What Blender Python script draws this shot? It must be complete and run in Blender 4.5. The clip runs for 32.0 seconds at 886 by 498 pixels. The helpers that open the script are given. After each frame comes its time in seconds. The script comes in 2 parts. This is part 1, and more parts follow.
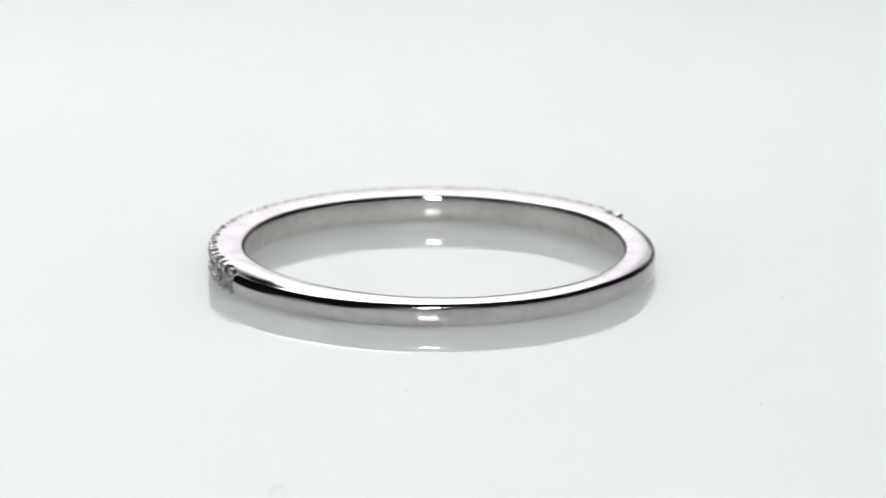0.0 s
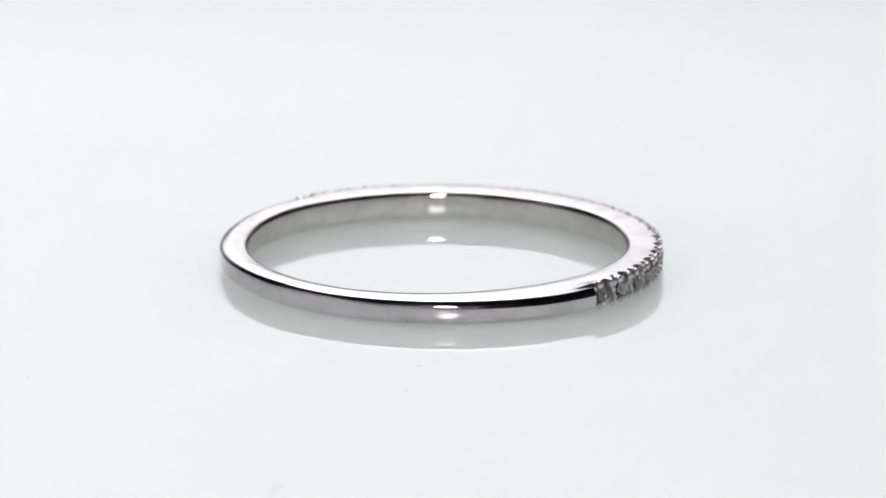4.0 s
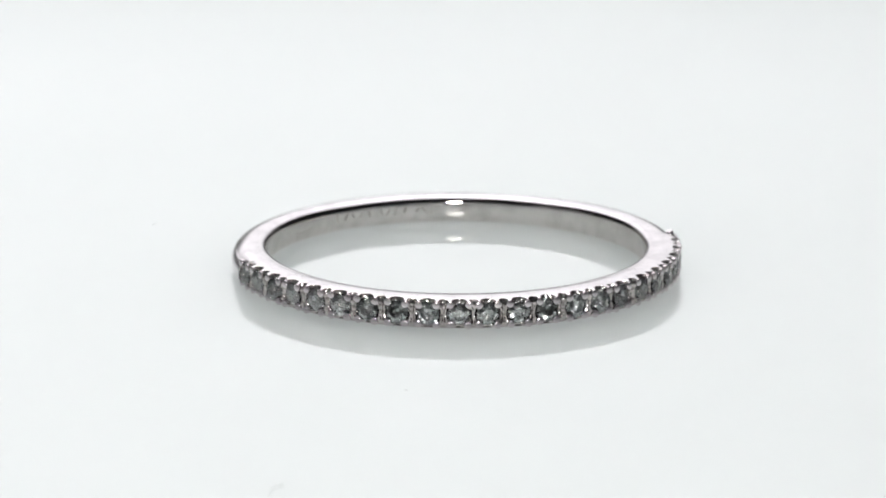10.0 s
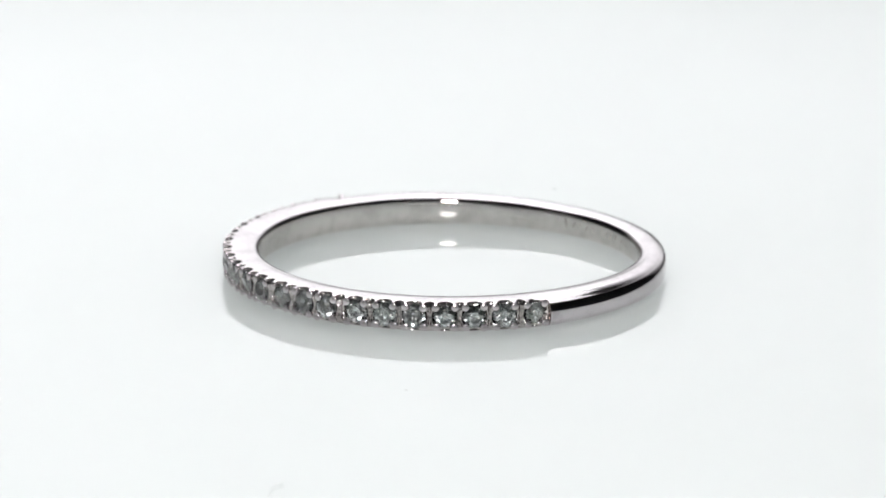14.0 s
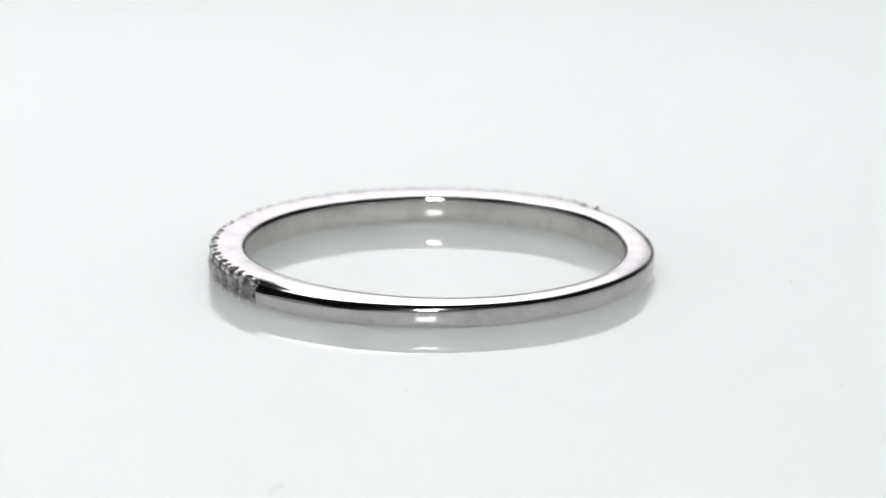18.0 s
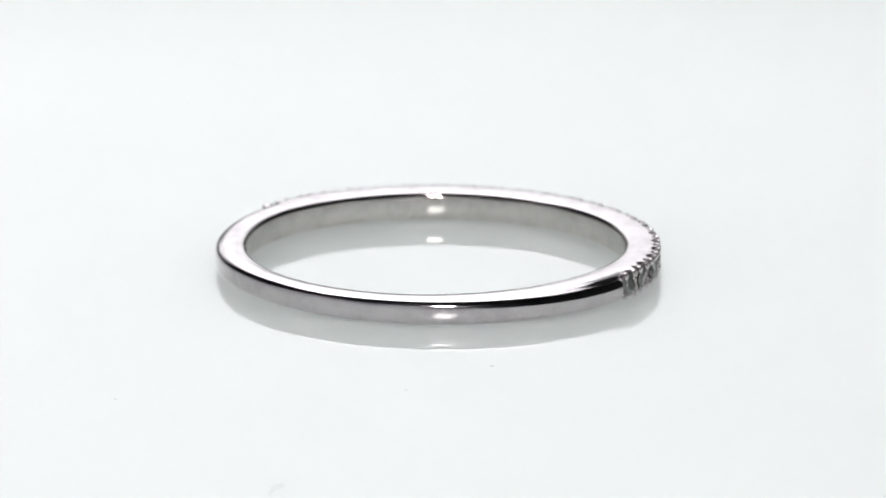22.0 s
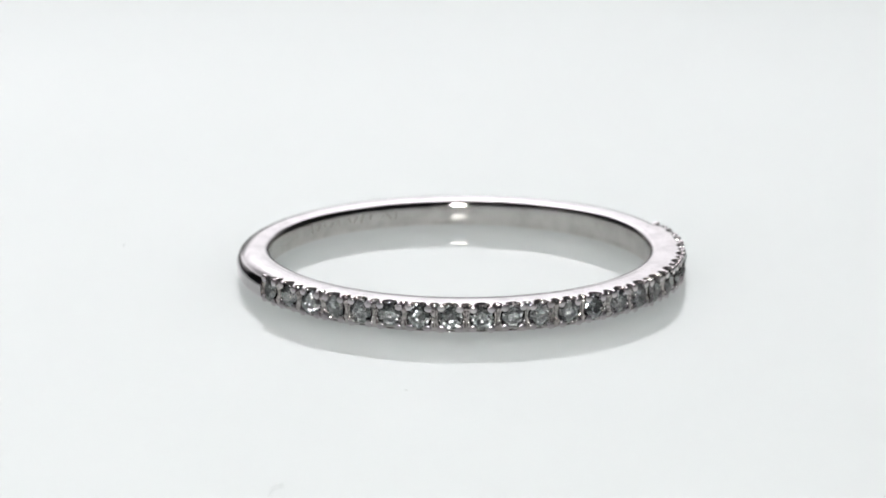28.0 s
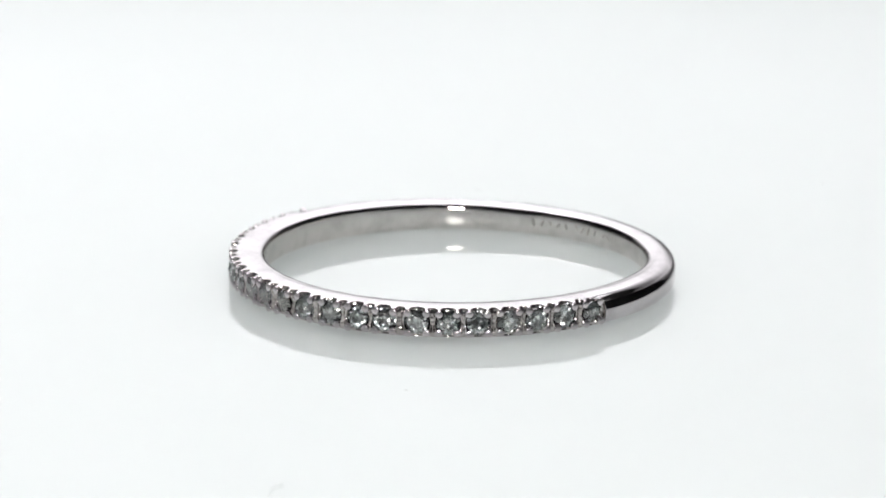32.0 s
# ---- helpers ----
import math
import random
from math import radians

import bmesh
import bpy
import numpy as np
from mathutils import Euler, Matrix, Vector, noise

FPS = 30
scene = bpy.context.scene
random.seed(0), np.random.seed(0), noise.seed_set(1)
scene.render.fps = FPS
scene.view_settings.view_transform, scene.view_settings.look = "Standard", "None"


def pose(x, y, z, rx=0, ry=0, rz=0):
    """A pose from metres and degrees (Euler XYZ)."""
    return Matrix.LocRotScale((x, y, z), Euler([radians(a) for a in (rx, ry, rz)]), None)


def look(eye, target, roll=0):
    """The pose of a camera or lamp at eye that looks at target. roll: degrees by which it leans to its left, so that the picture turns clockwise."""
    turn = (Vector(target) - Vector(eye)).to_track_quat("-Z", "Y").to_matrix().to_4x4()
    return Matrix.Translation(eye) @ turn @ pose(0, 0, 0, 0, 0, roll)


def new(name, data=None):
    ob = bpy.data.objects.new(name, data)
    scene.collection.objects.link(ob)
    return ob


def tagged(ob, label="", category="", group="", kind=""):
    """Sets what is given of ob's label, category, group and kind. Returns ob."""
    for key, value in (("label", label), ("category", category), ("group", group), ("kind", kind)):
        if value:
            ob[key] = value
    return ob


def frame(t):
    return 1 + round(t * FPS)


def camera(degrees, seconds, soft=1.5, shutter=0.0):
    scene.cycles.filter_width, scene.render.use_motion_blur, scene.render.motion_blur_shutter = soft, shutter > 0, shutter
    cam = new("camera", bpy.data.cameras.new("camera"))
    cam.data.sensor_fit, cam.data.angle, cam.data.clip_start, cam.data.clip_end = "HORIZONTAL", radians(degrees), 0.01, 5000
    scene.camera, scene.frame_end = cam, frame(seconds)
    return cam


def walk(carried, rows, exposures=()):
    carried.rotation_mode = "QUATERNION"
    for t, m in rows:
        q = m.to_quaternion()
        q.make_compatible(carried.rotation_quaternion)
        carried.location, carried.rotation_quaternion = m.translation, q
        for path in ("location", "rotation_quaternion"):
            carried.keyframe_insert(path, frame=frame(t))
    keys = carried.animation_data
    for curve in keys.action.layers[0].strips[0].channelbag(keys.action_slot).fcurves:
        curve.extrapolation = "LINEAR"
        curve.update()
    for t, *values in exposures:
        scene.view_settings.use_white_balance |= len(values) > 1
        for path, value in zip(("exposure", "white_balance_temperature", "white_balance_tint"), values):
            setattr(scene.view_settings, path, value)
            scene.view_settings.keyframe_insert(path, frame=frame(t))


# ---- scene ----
MM = 0.001
BASE = -0.010                    # the table top, under the thick plate

# the camera: a long close-up lens on a tripod, looking down at a ring
TILT = radians(15.0)
AIM = Vector((0, 0, 0.625 * MM))
EYE = AIM + 250 * MM * Vector((0, -math.cos(TILT), math.sin(TILT)))
cam = camera(8.78, 32.0, soft=1.6)
cam.data.dof.use_dof = True
cam.data.dof.focus_distance = 0.2395
cam.data.dof.aperture_fstop = 95
walk(cam, [(0, look(EYE, AIM, 0.3)), (32, look(EYE, AIM, 0.3))],
     [(0, -0.03), (2, 0.0), (7, -0.06), (9, -0.03), (11, 0.03), (13, 0.07), (17, 0.0), (19, 0.0), (21, 0.04), (24, -0.03), (25, -0.06), (28, -0.03), (31, 0.07), (32, 0.07)])

# the ring turns on the plate: seconds, place in millimetres, degrees
TURN = [
    (0, -0.38, -1.26, 119.6), (0.5, -0.41, -1.16, 110.0), (1, -0.43, -1.07, 100.5), (1.5, -0.42, -0.98, 90.9),
    (2, -0.40, -0.89, 81.3), (2.5, -0.38, -0.81, 71.7), (3, -0.35, -0.76, 62.0), (3.5, -0.30, -0.76, 52.3),
    (5.5, 0.00, -0.69, 13.4), (6, 0.09, -0.57, 3.6), (6.5, 0.17, -0.50, -6.1), (7, 0.25, -0.47, -15.8),
    (7.5, 0.33, -0.53, -25.5), (8, 0.41, -0.62, -35.2), (8.5, 0.48, -0.77, -44.8), (9, 0.52, -0.89, -54.5),
    (9.5, 0.54, -1.03, -64.2), (10, 0.56, -1.16, -74.0), (10.5, 0.59, -1.22, -83.8), (11, 0.59, -1.28, -93.7),
    (11.5, 0.56, -1.37, -103.6), (12, 0.52, -1.43, -113.6), (12.5, 0.48, -1.47, -123.5), (13, 0.42, -1.51, -133.3),
    (13.5, 0.35, -1.57, -143.1), (14, 0.25, -1.60, -152.9), (14.5, 0.16, -1.62, -162.6), (16.5, -0.14, -1.58, -201.2),
    (17, -0.22, -1.52, -210.8), (17.5, -0.28, -1.46, -220.4), (18, -0.35, -1.39, -230.0), (18.5, -0.39, -1.30, -239.5),
    (19, -0.42, -1.22, -249.0), (19.5, -0.43, -1.14, -258.5), (20, -0.44, -1.08, -268.0), (20.5, -0.43, -1.02, -277.4),
    (21, -0.41, -0.97, -286.9), (21.5, -0.36, -0.92, -296.4), (22, -0.32, -0.87, -305.9), (22.5, -0.25, -0.84, -315.4),
    (23, -0.18, -0.84, -325.0), (23.5, -0.12, -0.83, -334.6), (23.6, 0.04, -1.60, -336.6), (23.7, 0.34, -2.02, -338.6),
    (23.8, 0.22, -1.89, -340.6), (23.9, 0.13, -1.75, -342.5), (24, 0.15, -1.72, -344.3), (24.5, 0.22, -1.67, -353.9),
    (25, 0.31, -1.57, -363.4), (25.5, 0.40, -1.53, -373.1), (27.5, 0.68, -1.69, -411.7), (28, 0.72, -1.75, -421.4),
    (28.5, 0.74, -1.81, -431.0), (29, 0.74, -1.91, -440.7), (29.5, 0.75, -2.04, -450.4), (30, 0.74, -2.16, -460.0),
    (30.5, 0.71, -2.27, -469.7), (31, 0.66, -2.37, -479.3), (31.5, 0.60, -2.45, -489.0), (32, 0.53, -2.54, -498.6)]

# ---- world: a dim studio, lit by its own lamps ----
world = bpy.data.worlds.new("studio")
world.use_nodes = True
world.node_tree.nodes["Background"].inputs["Color"].default_value = (0.9, 0.95, 1.0, 1)
world.node_tree.nodes["Background"].inputs["Strength"].default_value = 0.01
scene.world = world

REAR_GLOW, TOP_GLOW, FRONT_GLOW = 3.9, 3.58, 126.0


# ---- materials ----
def material(name):
    m = bpy.data.materials.new(name)
    m.use_nodes = True
    return m, m.node_tree.nodes, m.node_tree.links, m.node_tree.nodes["Principled BSDF"]


def noise_node(nodes, links, scale, detail=4.0, coords="Object"):
    co = nodes.new("ShaderNodeTexCoord")
    n = nodes.new("ShaderNodeTexNoise")
    n.inputs["Scale"].default_value = scale
    n.inputs["Detail"].default_value = detail
    links.new(co.outputs[coords], n.inputs["Vector"])
    return n


def ramp_node(nodes, links, source, stops):
    r = nodes.new("ShaderNodeValToRGB")
    while len(r.color_ramp.elements) < len(stops):
        r.color_ramp.elements.new(0.5)
    for el, (pos, col) in zip(r.color_ramp.elements, stops):
        el.position, el.color = pos, (*col, 1)
    links.new(source, r.inputs["Fac"])
    return r


def plain(name, low, high, rough=0.5, metal=0.0, scale=60.0, bump=0.0):
    m, nodes, links, b = material(name)
    n = noise_node(nodes, links, scale)
    r = ramp_node(nodes, links, n.outputs["Fac"], [(0.3, low), (0.7, high)])
    links.new(r.outputs["Color"], b.inputs["Base Color"])
    b.inputs["Roughness"].default_value = rough
    b.inputs["Metallic"].default_value = metal
    if bump:
        bp = nodes.new("ShaderNodeBump")
        bp.inputs["Strength"].default_value = bump
        bp.inputs["Distance"].default_value = 0.0005
        links.new(n.outputs["Fac"], bp.inputs["Height"])
        links.new(bp.outputs["Normal"], b.inputs["Normal"])
    return m


def polished(name, low, high, rough_low, rough_high, bump, grain=900.0, depth=0.00002):
    """Polished white gold: smudges, and the faint waviness of hand polishing."""
    m, nodes, links, b = material(name)
    b.inputs["Metallic"].default_value = 1.0
    wide = noise_node(nodes, links, 700.0, 6.0)
    wide.inputs["Roughness"].default_value = 0.75
    fine = noise_node(nodes, links, 4000.0, 2.0)
    r = ramp_node(nodes, links, wide.outputs["Fac"], [(0.38, low), (0.55, high)])
    links.new(r.outputs["Color"], b.inputs["Base Color"])
    rr = nodes.new("ShaderNodeMapRange")
    rr.inputs["From Min"].default_value, rr.inputs["From Max"].default_value = 0.3, 0.7
    rr.inputs["To Min"].default_value, rr.inputs["To Max"].default_value = rough_low, rough_high
    links.new(fine.outputs["Fac"], rr.inputs["Value"])
    links.new(rr.outputs["Result"], b.inputs["Roughness"])
    wavy = noise_node(nodes, links, grain, 2.0)
    bp = nodes.new("ShaderNodeBump")
    bp.inputs["Strength"].default_value = bump
    bp.inputs["Distance"].default_value = depth
    links.new(wavy.outputs["Fac"], bp.inputs["Height"])
    links.new(bp.outputs["Normal"], b.inputs["Normal"])
    return m


def acrylic(name):
    """White gloss acrylic, faintly green in its body, with a few dull patches."""
    m, nodes, links, b = material(name)
    n = noise_node(nodes, links, 35.0, 4.0)
    r = ramp_node(nodes, links, n.outputs["Fac"], [(0.3, (0.789, 0.82, 0.817)), (0.7, (0.804, 0.835, 0.832))])
    links.new(r.outputs["Color"], b.inputs["Base Color"])
    b.inputs["IOR"].default_value = 1.6
    b.inputs["Specular IOR Level"].default_value = 0.5
    b.inputs["Subsurface Weight"].default_value = 1.0
    b.inputs["Subsurface Radius"].default_value = (1.0, 1.0, 1.0)
    b.inputs["Subsurface Scale"].default_value = 0.012
    rr = nodes.new("ShaderNodeMapRange")
    rr.inputs["To Min"].default_value, rr.inputs["To Max"].default_value = 0.010, 0.022
    links.new(n.outputs["Fac"], rr.inputs["Value"])
    links.new(rr.outputs["Result"], b.inputs["Roughness"])
    return m


def gem(name):
    m, nodes, links, b = material(name)
    b.inputs["Transmission Weight"].default_value = 1.0
    b.inputs["IOR"].default_value = 2.42
    b.inputs["Roughness"].default_value = 0.0
    info = nodes.new("ShaderNodeObjectInfo")
    r = ramp_node(nodes, links, info.outputs["Random"], [(0.0, (0.93, 0.985, 0.98)), (1.0, (0.97, 0.99, 1.0))])
    links.new(r.outputs["Color"], b.inputs["Base Color"])
    return m


def glow(name, colour, strength, centre=None, reach=1.0, edge=1.0):
    """A lit diffuser: brightest before its bulb, falling off towards its rim."""
    m, nodes, links, b = material(name)
    b.inputs["Base Color"].default_value = (0.8, 0.8, 0.8, 1)
    b.inputs["Emission Color"].default_value = (*colour, 1)
    b.inputs["Emission Strength"].default_value = strength
    if centre:
        co = nodes.new("ShaderNodeTexCoord")
        d = nodes.new("ShaderNodeVectorMath")
        d.operation = "DISTANCE"
        d.inputs[1].default_value = centre
        links.new(co.outputs["Object"], d.inputs[0])
        mr = nodes.new("ShaderNodeMapRange")
        mr.interpolation_type = "SMOOTHSTEP"
        mr.inputs["From Max"].default_value = reach
        mr.inputs["To Min"].default_value, mr.inputs["To Max"].default_value = strength, strength * edge
        links.new(d.outputs["Value"], mr.inputs["Value"])
        links.new(mr.outputs["Result"], b.inputs["Emission Strength"])
    return m


def swept(name, colour, strength):
    """A tall diffuser with its bulbs at the upper end: dim at the foot, bright above, falling off to the sides."""
    m, nodes, links, b = material(name)
    b.inputs["Base Color"].default_value = (0.15, 0.15, 0.15, 1)
    b.inputs["Emission Color"].default_value = (*colour, 1)
    co = nodes.new("ShaderNodeTexCoord")
    xyz = nodes.new("ShaderNodeSeparateXYZ")
    links.new(co.outputs["Object"], xyz.inputs["Vector"])
    up = nodes.new("ShaderNodeMapRange")
    up.inputs["From Min"].default_value, up.inputs["From Max"].default_value = 0.0, 0.45
    links.new(xyz.outputs["Z"], up.inputs["Value"])
    rise = ramp_node(nodes, links, up.outputs["Result"], [(q, (v, v, v)) for q, v in ((0.02, 0.005), (0.062, 0.025), (0.102, 0.08), (0.128, 0.15), (0.183, 0.335), (0.25, 0.36), (0.37, 0.45), (0.66, 0.75), (0.9, 1.0))])
    across = nodes.new("ShaderNodeMapRange")
    across.interpolation_type = "SMOOTHSTEP"
    across.inputs["From Min"].default_value, across.inputs["From Max"].default_value = -0.12, 0.32
    across.inputs["To Min"].default_value, across.inputs["To Max"].default_value = strength, strength * 0.36
    links.new(xyz.outputs["X"], across.inputs["Value"])
    both = nodes.new("ShaderNodeMath")
    both.operation = "MULTIPLY"
    links.new(rise.outputs["Color"], both.inputs[0])
    links.new(across.outputs["Result"], both.inputs[1])
    side = nodes.new("ShaderNodeMath")
    side.operation = "ABSOLUTE"
    links.new(xyz.outputs["X"], side.inputs[0])
    fade = nodes.new("ShaderNodeMapRange")
    fade.interpolation_type = "SMOOTHSTEP"
    fade.inputs["From Min"].default_value, fade.inputs["From Max"].default_value = 0.09, 0.27
    fade.inputs["To Min"].default_value, fade.inputs["To Max"].default_value = 1.0, 0.10
    links.new(side.outputs["Value"], fade.inputs["Value"])
    lit = nodes.new("ShaderNodeMath")
    lit.operation = "MULTIPLY"
    links.new(both.outputs["Value"], lit.inputs[0])
    links.new(fade.outputs["Result"], lit.inputs[1])
    links.new(lit.outputs["Value"], b.inputs["Emission Strength"])
    return m


GOLD = polished("white_gold", (0.57, 0.53, 0.55), (0.67, 0.63, 0.65), 0.07, 0.13, 0.2)
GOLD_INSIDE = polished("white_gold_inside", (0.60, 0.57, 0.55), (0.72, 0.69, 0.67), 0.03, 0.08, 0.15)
# gold of the cuts, its base darkened to paint in the recesses' shade
GOLD_CUT_SHADED = polished("white_gold_cut_shaded", (0.38, 0.345, 0.335), (0.56, 0.52, 0.51), 0.08, 0.20, 0.6, 4200.0, 0.00005)
GOLD_BEAD = polished("white_gold_bead", (0.53, 0.488, 0.508), (0.63, 0.583, 0.603), 0.20, 0.27, 0.2)
GEM = gem("clear_stone")
MARK = plain("engraved_mark", (0.36, 0.345, 0.32), (0.50, 0.485, 0.46), 0.30, 1.0, 3000.0)
PLATE = acrylic("white_acrylic")
TABLE = plain("dark_table", (0.035, 0.033, 0.032), (0.06, 0.055, 0.05), 0.55, 0, 25, 0.2)
WALL = plain("studio_wall", (0.24, 0.24, 0.25), (0.28, 0.28, 0.29), 0.9, 0, 8, 0.1)
BLACK = plain("black_plastic", (0.015, 0.015, 0.015), (0.03, 0.03, 0.03), 0.5, 0, 200)
CARD = plain("grey_card", (0.52, 0.52, 0.52), (0.58, 0.58, 0.58), 0.8, 0, 120)
STEEL = plain("brushed_rod", (0.3, 0.3, 0.3), (0.42, 0.42, 0.42), 0.35, 1.0, 300)
DUST = plain("grey_dust", (0.20, 0.20, 0.20), (0.28, 0.27, 0.26), 0.9, 0, 9000)
FIBRE = plain("pale_fibre", (0.30, 0.32, 0.32), (0.38, 0.40, 0.40), 0.7, 0, 9000)
REAR = swept("rear_diffuser", (0.98, 0.98, 1.0), REAR_GLOW)
TOP = glow("top_diffuser", (0.97, 1.0, 0.995), TOP_GLOW, (-0.12, 0, 0), 0.45, 0.3)
FRONT = glow("front_diffuser", (1.0, 0.99, 0.96), FRONT_GLOW)


# ---- building helpers ----
def mesh_of(bm, name, mat, smooth=True):
    me = bpy.data.meshes.new(name)
    bm.to_mesh(me)
    bm.free()
    me.materials.append(mat)
    for p in me.polygons:
        p.use_smooth = smooth
    return me


def part(name, bm, mat, parent=None, label="", smooth=False):
    ob = new(name, mesh_of(bm, name, mat, smooth))
    ob.parent = parent
    return tagged(ob, label)


def box(bm, x0, y0, z0, x1, y1, z1, bevel=0.0):
    r = bmesh.ops.create_cube(bm, size=1.0, matrix=Matrix.LocRotScale(
        ((x0 + x1) / 2, (y0 + y1) / 2, (z0 + z1) / 2), None, (x1 - x0, y1 - y0, z1 - z0)))
    if bevel:
        edges = list({e for v in r["verts"] for e in v.link_edges})
        bmesh.ops.bevel(bm, geom=edges, offset=bevel, segments=2, affect="EDGES", profile=0.5)
    return bm


def rod(bm, a, b, radius, sides=12):
    a, b = Vector(a), Vector(b)
    m = Matrix.Translation((a + b) / 2) @ (b - a).to_track_quat("Z", "Y").to_matrix().to_4x4()
    bmesh.ops.create_cone(bm, cap_ends=True, segments=sides, radius1=radius, radius2=radius, depth=(b - a).length, matrix=m)
    return bm


def tube(bm, points, radii, sides=6):
    """A thin bent tube along points."""
    rings = []
    for i, p in enumerate(points):
        way = Vector(points[min(i + 1, len(points) - 1)]) - Vector(points[max(i - 1, 0)])
        q = way.to_track_quat("Z", "Y")
        rings.append([bm.verts.new(Vector(p) + q @ Vector((radii[i] * math.cos(k * math.tau / sides),
                                                             radii[i] * math.sin(k * math.tau / sides), 0)))
                      for k in range(sides)])
    for a, b in zip(rings, rings[1:]):
        for k in range(sides):
            bm.faces.new((a[k], a[(k + 1) % sides], b[(k + 1) % sides], b[k]))
    bm.faces.new(rings[0][::-1])
    bm.faces.new(rings[-1])
    return bm


# ---- the studio ----
def slab(name, x0, y0, z0, x1, y1, z1, mat, label, category):
    ob = new(name, mesh_of(box(bmesh.new(), x0, y0, z0, x1, y1, z1), name, mat, False))
    return tagged(ob, label, category, kind="structure")


slab("floor", -1.6, -1.6, -0.80 + BASE, 1.6, 1.6, -0.747 + BASE, WALL, "grey studio floor under the table", "floor")
slab("ceiling", -1.6, -1.6, 1.60, 1.6, 1.6, 1.65, WALL, "grey matt studio ceiling", "ceiling")
slab("wall_north", -1.6, 1.6, -0.747 + BASE, 1.6, 1.7, 1.6, WALL, "grey matt studio wall", "wall")
slab("wall_south", -1.6, -1.7, -0.747 + BASE, 1.6, -1.6, 1.6, WALL, "grey matt studio wall", "wall")
slab("wall_east", 1.6, -1.6, -0.747 + BASE, 1.7, 1.6, 1.6, WALL, "grey matt studio wall", "wall")
slab("wall_west", -1.7, -1.6, -0.747 + BASE, -1.6, 1.6, 1.6, WALL, "grey matt studio wall", "wall")


def build_table():
    table = tagged(new("table"), "dark studio table under the white plate", "table")
    table.location = (0, 0, -0.747 + BASE)
    part("tabletop", box(bmesh.new(), -0.6, -0.55, 0.717, 0.6, 0.55, 0.747, 0.003), TABLE, table)
    for x in (-0.54, 0.54):
        for y in (-0.49, 0.49):
            part("leg", box(bmesh.new(), x - 0.025, y - 0.025, 0, x + 0.025, y + 0.025, 0.717, 0.002), BLACK, table)


build_table()

plate = new("plate", mesh_of(box(bmesh.new(), -0.22, -0.2, BASE, 0.22, 0.2, 0, 0.0004), "plate", PLATE, False))
tagged(plate, "white glossy acrylic plate that mirrors the ring", "plate", kind="structure")


def build_rear_softbox():
    box_ob = tagged(new("softbox"), "lit white softbox standing behind the plate", "softbox")
    box_ob.location = (0, 0.34, BASE)
    part("housing", box(bmesh.new(), -0.31, 0.004, 0, 0.31, 0.12, 0.46, 0.004), BLACK, box_ob)
    part("diffuser", box(bmesh.new(), -0.30, 0, 0.012, 0.30, 0.0035, 0.45), REAR, box_ob, "glowing white diffuser")


def build_top_softbox():
    box_ob = tagged(new("softbox"), "lit white softbox hanging over the plate", "softbox")
    box_ob.location = (0, 0.19, 0.455)
    part("housing", box(bmesh.new(), -0.31, -0.16, 0.004, 0.31, 0.16, 0.10, 0.004), BLACK, box_ob)
    part("diffuser", box(bmesh.new(), -0.30, -0.15, 0, 0.30, 0.15, 0.0035), TOP, box_ob, "glowing white diffuser")
    for x in (-0.2, 0.2):
        part("rod", rod(bmesh.new(), (x, 0, 0.10), (x, 0, 1.145), 0.006), STEEL, box_ob)


def build_front_lamp():
    lamp = tagged(new("led_lamp"), "small lit panel lamp on a stand beside the camera", "lamp")
    lamp.location = (0.004, -0.40, BASE)
    part("base", rod(bmesh.new(), (0.11, 0, 0), (0.11, 0, 0.008), 0.04, 32), BLACK, lamp)
    part("pole", rod(bmesh.new(), (0.11, 0, 0.008), (0.11, 0, 0.177), 0.005), STEEL, lamp)
    part("arm", rod(bmesh.new(), (0.11, 0, 0.172), (0.03, 0, 0.172), 0.004), STEEL, lamp)
    tilt = pose(0, 0, 0.172, -22)
    h = box(bmesh.new(), -0.045, 0.0, -0.03, 0.045, -0.02, 0.03, 0.002)
    h.transform(tilt)
    part("housing", h, BLACK, lamp)
    d = box(bmesh.new(), -0.031, 0.001, -0.022, 0.031, 0.0035, 0.022)
    d.transform(tilt)
    part("diffuser", d, FRONT, lamp, "glowing white panel")


def build_bounce_card(x, y, turn, tall, skew, label):
    card = tagged(new("bounce_card"), label, "card", "cards round the plate")
    card.location = (x, y, BASE)
    card.rotation_euler = (0, 0, radians(turn))
    bm = bmesh.new()
    n = 24
    rim = [(-0.3 + 0.6 * k / n, 0.006 + tall * math.sin(math.pi * (k / n) ** skew) ** 1.5) for k in range(n + 1)]
    front = [bm.verts.new((x, 0.003, z)) for x, z in rim] + [bm.verts.new((0.3, 0.003, 0)), bm.verts.new((-0.3, 0.003, 0))]
    rear = [bm.verts.new((v.co.x, 0, v.co.z)) for v in front]
    bm.faces.new(front)
    bm.faces.new(rear[::-1])
    for k in range(len(front)):
        q = (k + 1) % len(front)
        bm.faces.new((front[q], front[k], rear[k], rear[q]))
    bmesh.ops.recalc_face_normals(bm, faces=bm.faces[:])
    part("board", bm, CARD, card)
    for x in (-0.2, 0.2):
        part("foot", box(bmesh.new(), x - 0.01, -0.03, 0, x + 0.01, -0.0005, 0.02, 0.001), BLACK, card)


build_rear_softbox()
build_bounce_card(-0.20, -0.49, -14, 0.13, 1.6, "pale bounce card standing behind the lamp")
build_bounce_card(-0.48, -0.20, -66, 0.15, 1.0, "pale bounce card standing beside the plate")
build_top_softbox()
build_front_lamp()

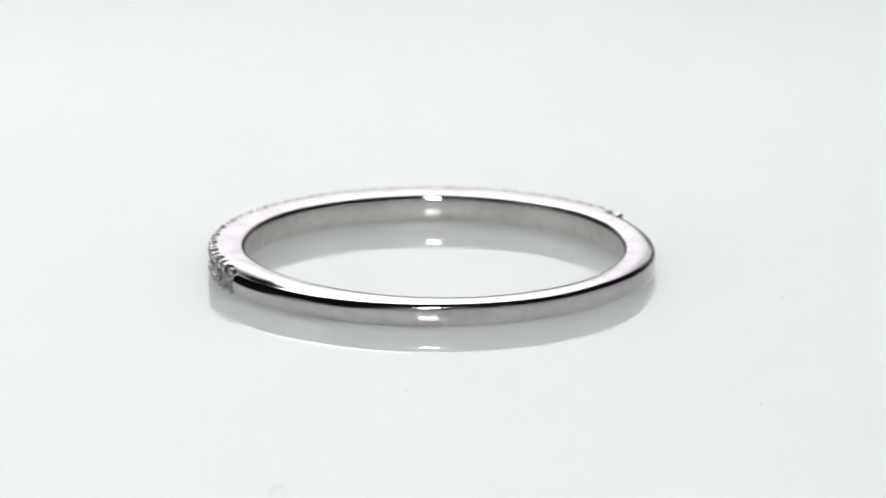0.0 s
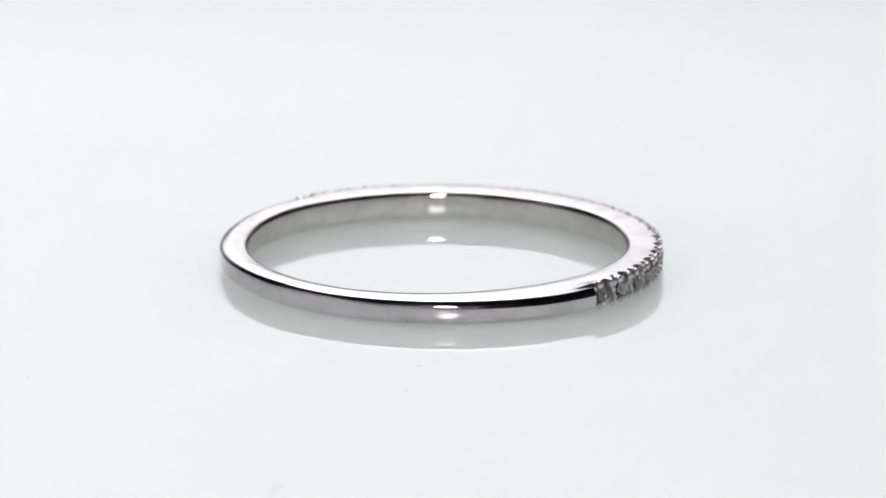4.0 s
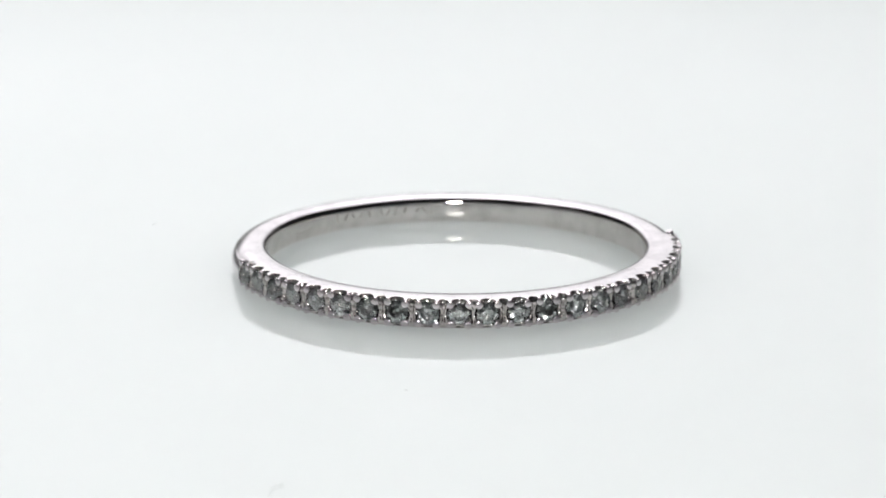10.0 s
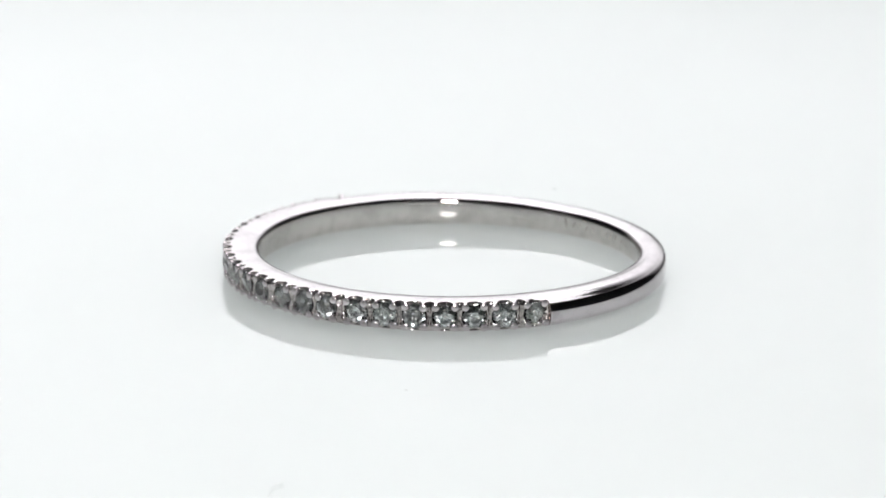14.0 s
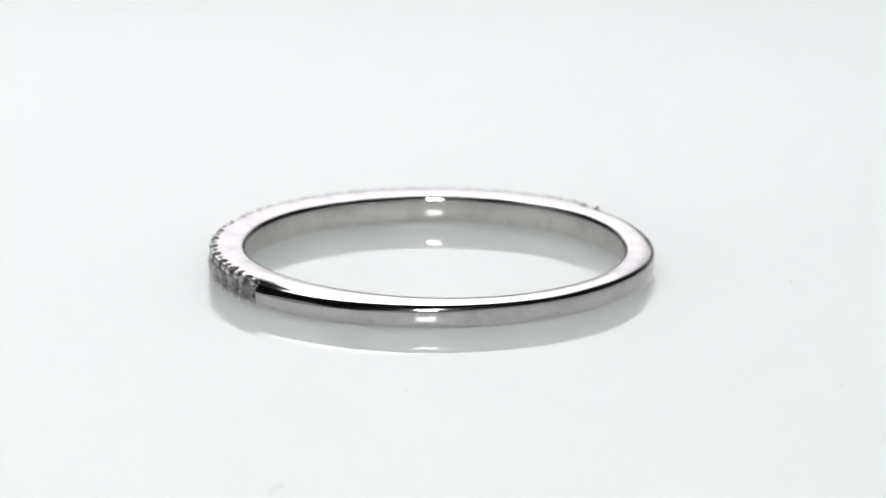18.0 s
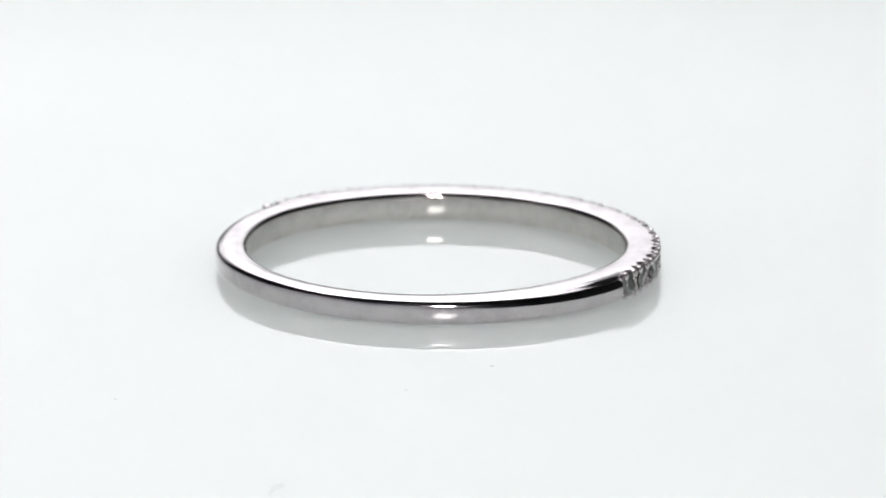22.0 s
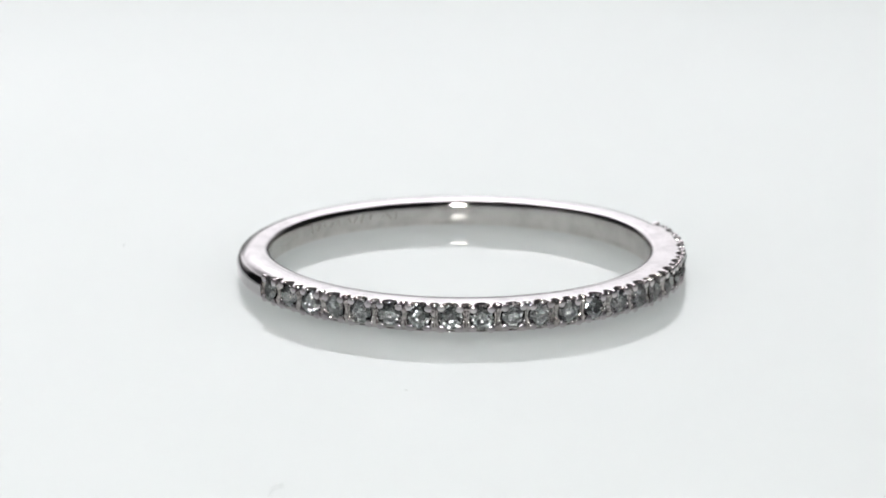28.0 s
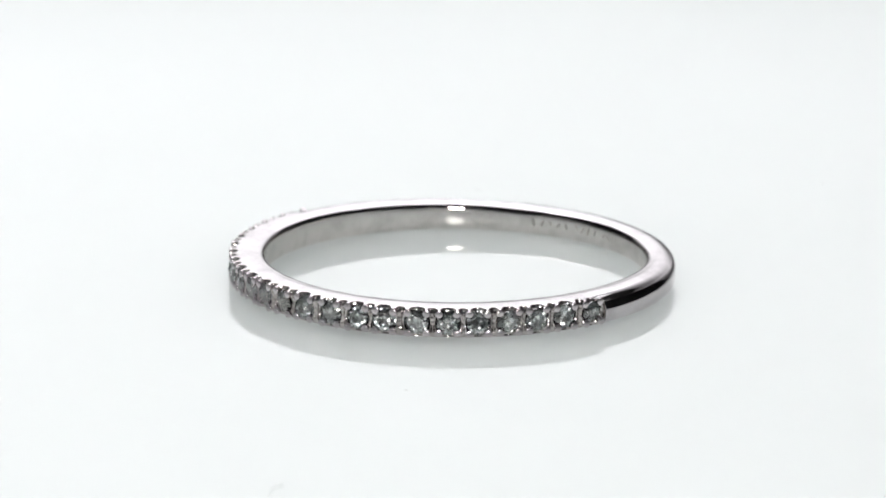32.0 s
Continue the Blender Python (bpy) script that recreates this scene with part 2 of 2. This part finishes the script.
# ---- the ring ----
RI = 8.17                        # inner radius, mm
STONES, REACH = 23, 89.0         # number of stones, and the degrees that they reach to either side
PITCH = 2 * REACH / STONES
slack = random.Random(11)        # hand-set: no two gaps are quite alike
CENTRES = [-REACH + PITCH * (i + 0.5) + slack.uniform(-0.4, 0.4) for i in range(STONES)]
POSTS = [-REACH] + [(a + b) / 2 for a, b in zip(CENTRES, CENTRES[1:])] + [REACH]


def smooth_step(a, b, x):
    x = min(1, max(0, (x - a) / (b - a)))
    return x * x * (3 - 2 * x)


def full(phi):
    """How full the band is: 1 at the stones, 0 at the slender back."""
    return smooth_step(15, 92, abs(180 - abs((phi + 180) % 360 - 180)))


def thick(phi):
    """The band is thickest at the stones, and more slender at the back."""
    return 1.15 + 0.38 * full(phi)


def apex(phi):
    """Height of the crowned top."""
    return 1.155 + 0.16 * full(phi)


def along_stones(phi):
    """1 along the row of stones, 0 on the plain band."""
    return smooth_step(0, 7.5, REACH - abs((phi + 180) % 360 - 180))


def fall(phi):
    """How far the crowned top falls towards the outside."""
    return 0.065 + 0.205 * full(phi) - 0.24 * along_stones(phi)


def shoulder(phi):
    """Radius of the rounding between the top and the outside; sharp along the stones."""
    return 0.22 + 0.38 * full(phi) - 0.50 * along_stones(phi)


def arc(cx, cz, radius, a0, a1, n):
    return [(cx + radius * math.cos(radians(a0 + (a1 - a0) * i / (n - 1))),
             cz + radius * math.sin(radians(a0 + (a1 - a0) * i / (n - 1)))) for i in range(n)]


def inner_side(phi):
    """The comfort-fit inside, domed towards the finger, from its rounded foot to the top, and the radius at which the top begins."""
    h, e = apex(phi) - 0.03, 0.036 - 0.010 * full(phi)

    def r_at(z):
        return RI + 4.0 - math.sqrt(4.0 ** 2 - (z - 0.56 * h) ** 2)

    r = r_at(0.14)
    p = [(r + 0.11, 0.0), (r + 0.05, 0.02), (r + 0.015, 0.065)]
    p += [(r_at(z), z) for z in (0.14 + (h - 0.218 - 6 * e) * k / 8 for k in range(9))]
    r, z = p[-1]
    for slope, rise in ((8, e), (14, e), (20, e), (26, e), (32, e), (38, e), (46, 0.026), (58, 0.018), (69, 0.014), (77, 0.012), (82, 0.008)):
        r += math.tan(radians(slope)) * rise
        z += rise
        p.append((r, z))
    return p, r + 0.03


def crown(phi, a, b, m):
    """The top between the radii a and b, highest just inside its middle."""
    pts, c = [], 0.45
    for k in range(m + 1):
        x = k / m
        pts.append((a + (b - a) * x, apex(phi) - (0.03 * ((c - x) / c) ** 2 if x < c else fall(phi) * ((x - c) / (1 - c)) ** 2)))
    return pts


def outside(phi, bends, rows):
    """The outer section, from the shoulder's start to the ground: a rounded shoulder, an upright belly, and a foot rounded like the shoulder."""
    low, top, belly, lean, foot = 0.28 + 0.09 * full(phi), apex(phi) - fall(phi) - 0.005, 0.73, 8, 0.26 + 0.09 * full(phi)
    slope = 2 * fall(phi) / (0.55 * (thick(phi) - 0.15 - 0.7 * shoulder(phi)))
    bend = arc(0, 0, shoulder(phi), 90 - math.degrees(math.atan(slope)), lean, bends)
    side = [(q[0] - bend[-1][0], q[1] - bend[0][1] + top) for q in bend]
    r, z = side[-1]
    start, step, belly = z, (z - low) / rows, min(belly, z - 0.02)
    for k in range(rows):
        mid = z - step / 2
        slope = lean * max(0, (mid - belly) / (start - belly)) if mid > belly else -3.7 * (belly - mid) / (belly - 0.46)
        r += math.tan(radians(slope)) * step
        z -= step
        side.append((r, z))
    under = arc(0, 0, foot, -5, -84, 9)
    side += [(r + q[0] - under[0][0], z + q[1] - under[0][1]) for q in under[1:]]
    shift = RI + thick(phi) - max(q[0] for q in side)
    return [(q[0] + shift, q[1]) for q in side] + [(side[-1][0] + shift - 0.10, 0.0)]


def plain_profile(phi):
    """The smooth band's section, from the inner foot over the crowned top to the barrelled outside."""
    p, a = inner_side(phi)
    side = outside(phi, 14, 12)
    p += crown(phi, a, side[0][0] - 0.01, 12) + side
    return p


def build_plain_band(ring):
    rows = []
    n = 300
    for i in range(n + 1):
        phi = REACH + (360 - 2 * REACH) * i / n
        rows.append((phi, plain_profile(phi)))
    verts = [(r * math.cos(radians(a)) * MM, r * math.sin(radians(a)) * MM, z * MM) for a, pts in rows for r, z in pts]
    k = len(rows[0][1])
    faces = []
    for i in range(n):
        for j in range(k):
            a, b = i * k + j, i * k + (j + 1) % k
            faces.append((a, a + k, b + k, b))
    verts += verts[:k] + verts[n * k:n * k + k]
    faces += [tuple(range((n + 1) * k, (n + 2) * k)), tuple(range((n + 2) * k, (n + 3) * k))[::-1]]
    me = bpy.data.meshes.new("band")
    me.from_pydata(verts, [], faces)
    me.materials.append(GOLD)
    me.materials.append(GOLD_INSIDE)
    for i, p in enumerate(me.polygons):
        p.use_smooth = len(p.vertices) == 4
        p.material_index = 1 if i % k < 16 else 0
    bm = bmesh.new()
    bm.from_mesh(me)
    bmesh.ops.recalc_face_normals(bm, faces=bm.faces[:])
    bm.to_mesh(me)
    bm.free()
    ob = new("band", me)
    ob.parent = ring
    tagged(ob, "smooth polished white gold band")
    return ob


MIDDLE = 0.69                    # height of the stones' centres
STONE = 0.500                    # their radius
BEADS = [(u, v) for u in (-0.39, 0.39) for v in (-0.44, 0.415)]   # where the prongs stand round a stone


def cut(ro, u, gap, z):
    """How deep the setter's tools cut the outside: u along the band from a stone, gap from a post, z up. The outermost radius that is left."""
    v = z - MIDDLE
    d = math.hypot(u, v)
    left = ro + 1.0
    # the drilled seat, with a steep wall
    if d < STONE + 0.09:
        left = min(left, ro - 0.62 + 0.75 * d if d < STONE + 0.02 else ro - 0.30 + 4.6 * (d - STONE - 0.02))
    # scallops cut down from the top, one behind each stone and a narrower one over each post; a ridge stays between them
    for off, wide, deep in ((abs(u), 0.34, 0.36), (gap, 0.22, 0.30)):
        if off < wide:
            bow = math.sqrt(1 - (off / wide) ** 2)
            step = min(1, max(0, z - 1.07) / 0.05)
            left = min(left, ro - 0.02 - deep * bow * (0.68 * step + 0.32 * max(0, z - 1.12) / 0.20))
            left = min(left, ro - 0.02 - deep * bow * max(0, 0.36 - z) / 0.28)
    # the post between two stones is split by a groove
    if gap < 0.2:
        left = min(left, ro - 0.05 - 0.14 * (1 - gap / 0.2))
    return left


def stone_profile(phi, rough):
    """The section at phi, and which of its points a tool has cut."""
    ro = RI + thick(phi)
    u = min((phi - c for c in CENTRES), key=abs) * math.pi / 180 * ro
    gap = min(abs(phi - c) for c in POSTS) * math.pi / 180 * ro
    p, a = inner_side(phi)
    side = outside(phi, 16, 24)
    outer = crown(phi, a, side[0][0] - 0.01, 14) + side
    marks = [0] * len(p)
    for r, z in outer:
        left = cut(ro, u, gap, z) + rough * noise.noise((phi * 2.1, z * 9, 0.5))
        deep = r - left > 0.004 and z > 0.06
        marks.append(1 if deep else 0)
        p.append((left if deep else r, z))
    return p, marks


def build_setting(ring):
    per = 44
    n = STONES * per
    rows, marks = [], []
    for i in range(n + 1):
        phi = -REACH + 2 * REACH * i / n
        pts, cuts = stone_profile(-REACH + 2 * REACH * min(i, n - 1e-6) / n, 0.03)
        rows.append((phi, pts))
        marks.append(cuts)
    k = len(rows[0][1])
    verts = [(r * math.cos(radians(a)) * MM, r * math.sin(radians(a)) * MM, z * MM) for a, pts in rows for r, z in pts]
    faces = []
    for i in range(n):
        for j in range(k):
            a, b = i * k + j, i * k + (j + 1) % k
            faces.append((a, a + k, b + k, b))
    verts += verts[:k] + verts[n * k:n * k + k]
    faces += [tuple(range((n + 1) * k, (n + 2) * k)), tuple(range((n + 2) * k, (n + 3) * k))[::-1]]
    me = bpy.data.meshes.new("setting")
    me.from_pydata(verts, [], faces)
    me.materials.append(GOLD)
    me.materials.append(GOLD_CUT_SHADED)
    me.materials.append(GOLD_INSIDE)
    bm = bmesh.new()
    bm.from_mesh(me)
    bmesh.ops.recalc_face_normals(bm, faces=bm.faces[:])
    bm.to_mesh(me)
    bm.free()
    for i, p in enumerate(me.polygons):
        j = i % k
        p.use_smooth = len(p.vertices) == 4
        # cut faces take the darker gold, which has the shade of the recesses painted in
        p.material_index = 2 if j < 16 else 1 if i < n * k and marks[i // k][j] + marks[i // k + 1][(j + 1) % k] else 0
    ob = new("setting", me)
    ob.parent = ring
    tagged(ob, "scalloped white gold setting of the stone row")
    return ob


def brilliant(radius):
    """A round brilliant: table, crown, girdle and pavilion, flat facets; its axis is +X."""
    bm = bmesh.new()

    def circle(r, x, n, turn):
        return [bm.verts.new((x * MM, r * math.cos(math.tau * (k + turn) / n) * MM, r * math.sin(math.tau * (k + turn) / n) * MM))
                for k in range(n)]

    table = circle(radius * 0.56, 0.17 * radius / 0.5, 8, 0)
    crown = circle(radius * 0.80, 0.10 * radius / 0.5, 8, 0.5)
    rim = circle(radius, 0.012, 16, 0)
    low = circle(radius, -0.012, 16, 0)
    belly = circle(radius * 0.30, -0.30 * radius / 0.5, 8, 0.5)
    tip = bm.verts.new((-0.43 * radius / 0.5 * MM, 0, 0))
    bm.faces.new(table)
    for k in range(8):
        n = (k + 1) % 8
        bm.faces.new((table[k], crown[k], table[n]))
        bm.faces.new((crown[k], rim[(2 * k + 1) % 16], rim[(2 * k + 2) % 16]))
        bm.faces.new((crown[k], rim[2 * k], rim[(2 * k + 1) % 16]))
        bm.faces.new((table[n], crown[k], rim[(2 * k + 2) % 16]))
        bm.faces.new((table[n], rim[(2 * k + 2) % 16], crown[n]))
        bm.faces.new((belly[k], low[2 * k], low[(2 * k + 1) % 16]))
        bm.faces.new((belly[k], low[(2 * k + 1) % 16], low[(2 * k + 2) % 16]))
        bm.faces.new((belly[k], low[(2 * k + 2) % 16], belly[n]))
        bm.faces.new((belly[k], belly[n], tip))
    for k in range(16):
        n = (k + 1) % 16
        bm.faces.new((rim[k], low[k], low[n], rim[n]))
    bmesh.ops.recalc_face_normals(bm, faces=bm.faces[:])
    return bm


def bead_mesh():
    """A prong tip: a flattened bead drawn out inwards into the metal."""
    bm = bmesh.new()
    bmesh.ops.create_icosphere(bm, subdivisions=3, radius=0.165 * MM)
    for v in bm.verts:
        v.co.x *= 2.3 if v.co.x < 0 else 0.28
    return mesh_of(bm, "prong", GOLD_BEAD, True)


def around(phi, r, z):
    return pose(r * math.cos(radians(phi)) * MM, r * math.sin(radians(phi)) * MM, z * MM, 0, 0, phi)


def build_ring():
    ring = tagged(new("ring"), "white gold half-eternity ring with a row of clear stones", "ring")
    band = build_plain_band(ring)
    build_setting(ring)
    rnd = random.Random(4)
    stone_data = mesh_of(brilliant(STONE), "stone", GEM, False)
    bead = bead_mesh()
    for i in range(STONES):
        phi = CENTRES[i]
        ro = RI + thick(phi)
        st = new("stone", stone_data)
        st.parent = ring
        st.matrix_basis = around(phi, ro - 0.17, MIDDLE) @ pose(0, 0, 0, rnd.uniform(0, 45), rnd.uniform(-14, 14), rnd.uniform(-10, 10))
        for du, dv in BEADS:
            pr = new("prong", bead)
            pr.parent = ring
            pr.matrix_basis = around(phi + math.degrees((du + rnd.uniform(-0.03, 0.03)) / ro),
                                     ro - 0.025 + rnd.uniform(-0.02, 0.015), MIDDLE + dv + rnd.uniform(-0.025, 0.025))
    # worn engraving inside the band: strokes too blurred to read, and an oval stamp
    for k in range(12):
        tall, wide = rnd.uniform(0.10, 0.22), rnd.uniform(0.03, 0.06)
        b = box(bmesh.new(), -0.008 * MM, -wide * MM, -tall * MM, 0.008 * MM, wide * MM, tall * MM, 0.006 * MM)
        mk = part("engraved_bar", b, MARK, band, "worn faint engraved bar" if k == 0 else "")
        mk.matrix_basis = around(171 + k * 2.9 + rnd.uniform(-0.9, 0.9), RI + 0.005, 0.60 + rnd.uniform(-0.03, 0.03)) @ pose(0, 0, 0, rnd.uniform(-50, 50))
    bm = bmesh.new()
    pts = []
    for k in range(25):
        a = math.tau * k / 24
        pts.append(((RI + 0.02) * math.cos(radians(219 + 5.4 * math.cos(a))) * MM,
                    (RI + 0.02) * math.sin(radians(219 + 5.4 * math.cos(a))) * MM, (0.60 + 0.2 * math.sin(a)) * MM))
    tube(bm, pts, [0.020 * MM] * 25)
    part("stamp", bm, MARK, band, "dark oval stamp inside the band", True)
    return ring


ring = build_ring()


# ---- dust on the plate ----
def lump(bm, x, y, sx, sy, sz, turn=0):
    r = bmesh.ops.create_icosphere(bm, subdivisions=2, radius=1.0)
    for v in r["verts"]:
        w = 1 + 0.3 * noise.noise(v.co * 1.7 + Vector((x, y, 3)))
        v.co = Vector((v.co.x * sx * w, v.co.y * sy * w, v.co.z * sz * w))
    bmesh.ops.transform(bm, matrix=pose(x * MM, y * MM, sz * 0.8 * MM, 0, 0, turn) @ Matrix.Scale(MM, 4), verts=r["verts"])
    return bm


speck = new("dust_speck", mesh_of(lump(bmesh.new(), 0, 0, 0.028, 0.058, 0.018), "dust_speck", DUST))
speck.location = (-1.445 * MM, -19.56 * MM, 0)
tagged(speck, "tiny grey dust speck on the white plate", "dust")

HAIR = [(-6.56, -34.2), (-6.55, -33.9), (-6.52, -33.54), (-6.46, -33.25), (-6.36, -33.10), (-6.24, -32.99), (-6.12, -32.86), (-6.07, -32.6)]
hair = new("fibre", mesh_of(tube(bmesh.new(), [((x + 6.4) * MM, (y + 33.2) * MM, 0.016 * MM) for x, y in HAIR], [0.014 * MM] * len(HAIR)), "fibre", FIBRE))
hair.location = (-6.33 * MM, -32.85 * MM, 0)
tagged(hair, "short bent pale grey fibre lying on the plate", "fibre")


def mote(r, phi, sx, sy, turn, label):
    ob = new("dust_mote", mesh_of(lump(bmesh.new(), r * math.cos(radians(phi)), r * math.sin(radians(phi)), sx, sy, 0.012, turn), "dust_mote", FIBRE))
    return tagged(ob, label, "dust", "dust on the plate")


motes = [mote(15.35, -135.3, 0.11, 0.035, -50, "thin dark dust mote on the white plate"),
         mote(23.8, 183.7, 0.045, 0.05, 10, "faint round dust mote on the white plate")]


# ---- what moves ----
def motions():
    rows = [(t, pose(x * MM, y * MM, 0, 0, 0, a)) for t, x, y, a in TURN]
    walk(ring, rows)
    for m in motes:
        walk(m, rows)


motions()
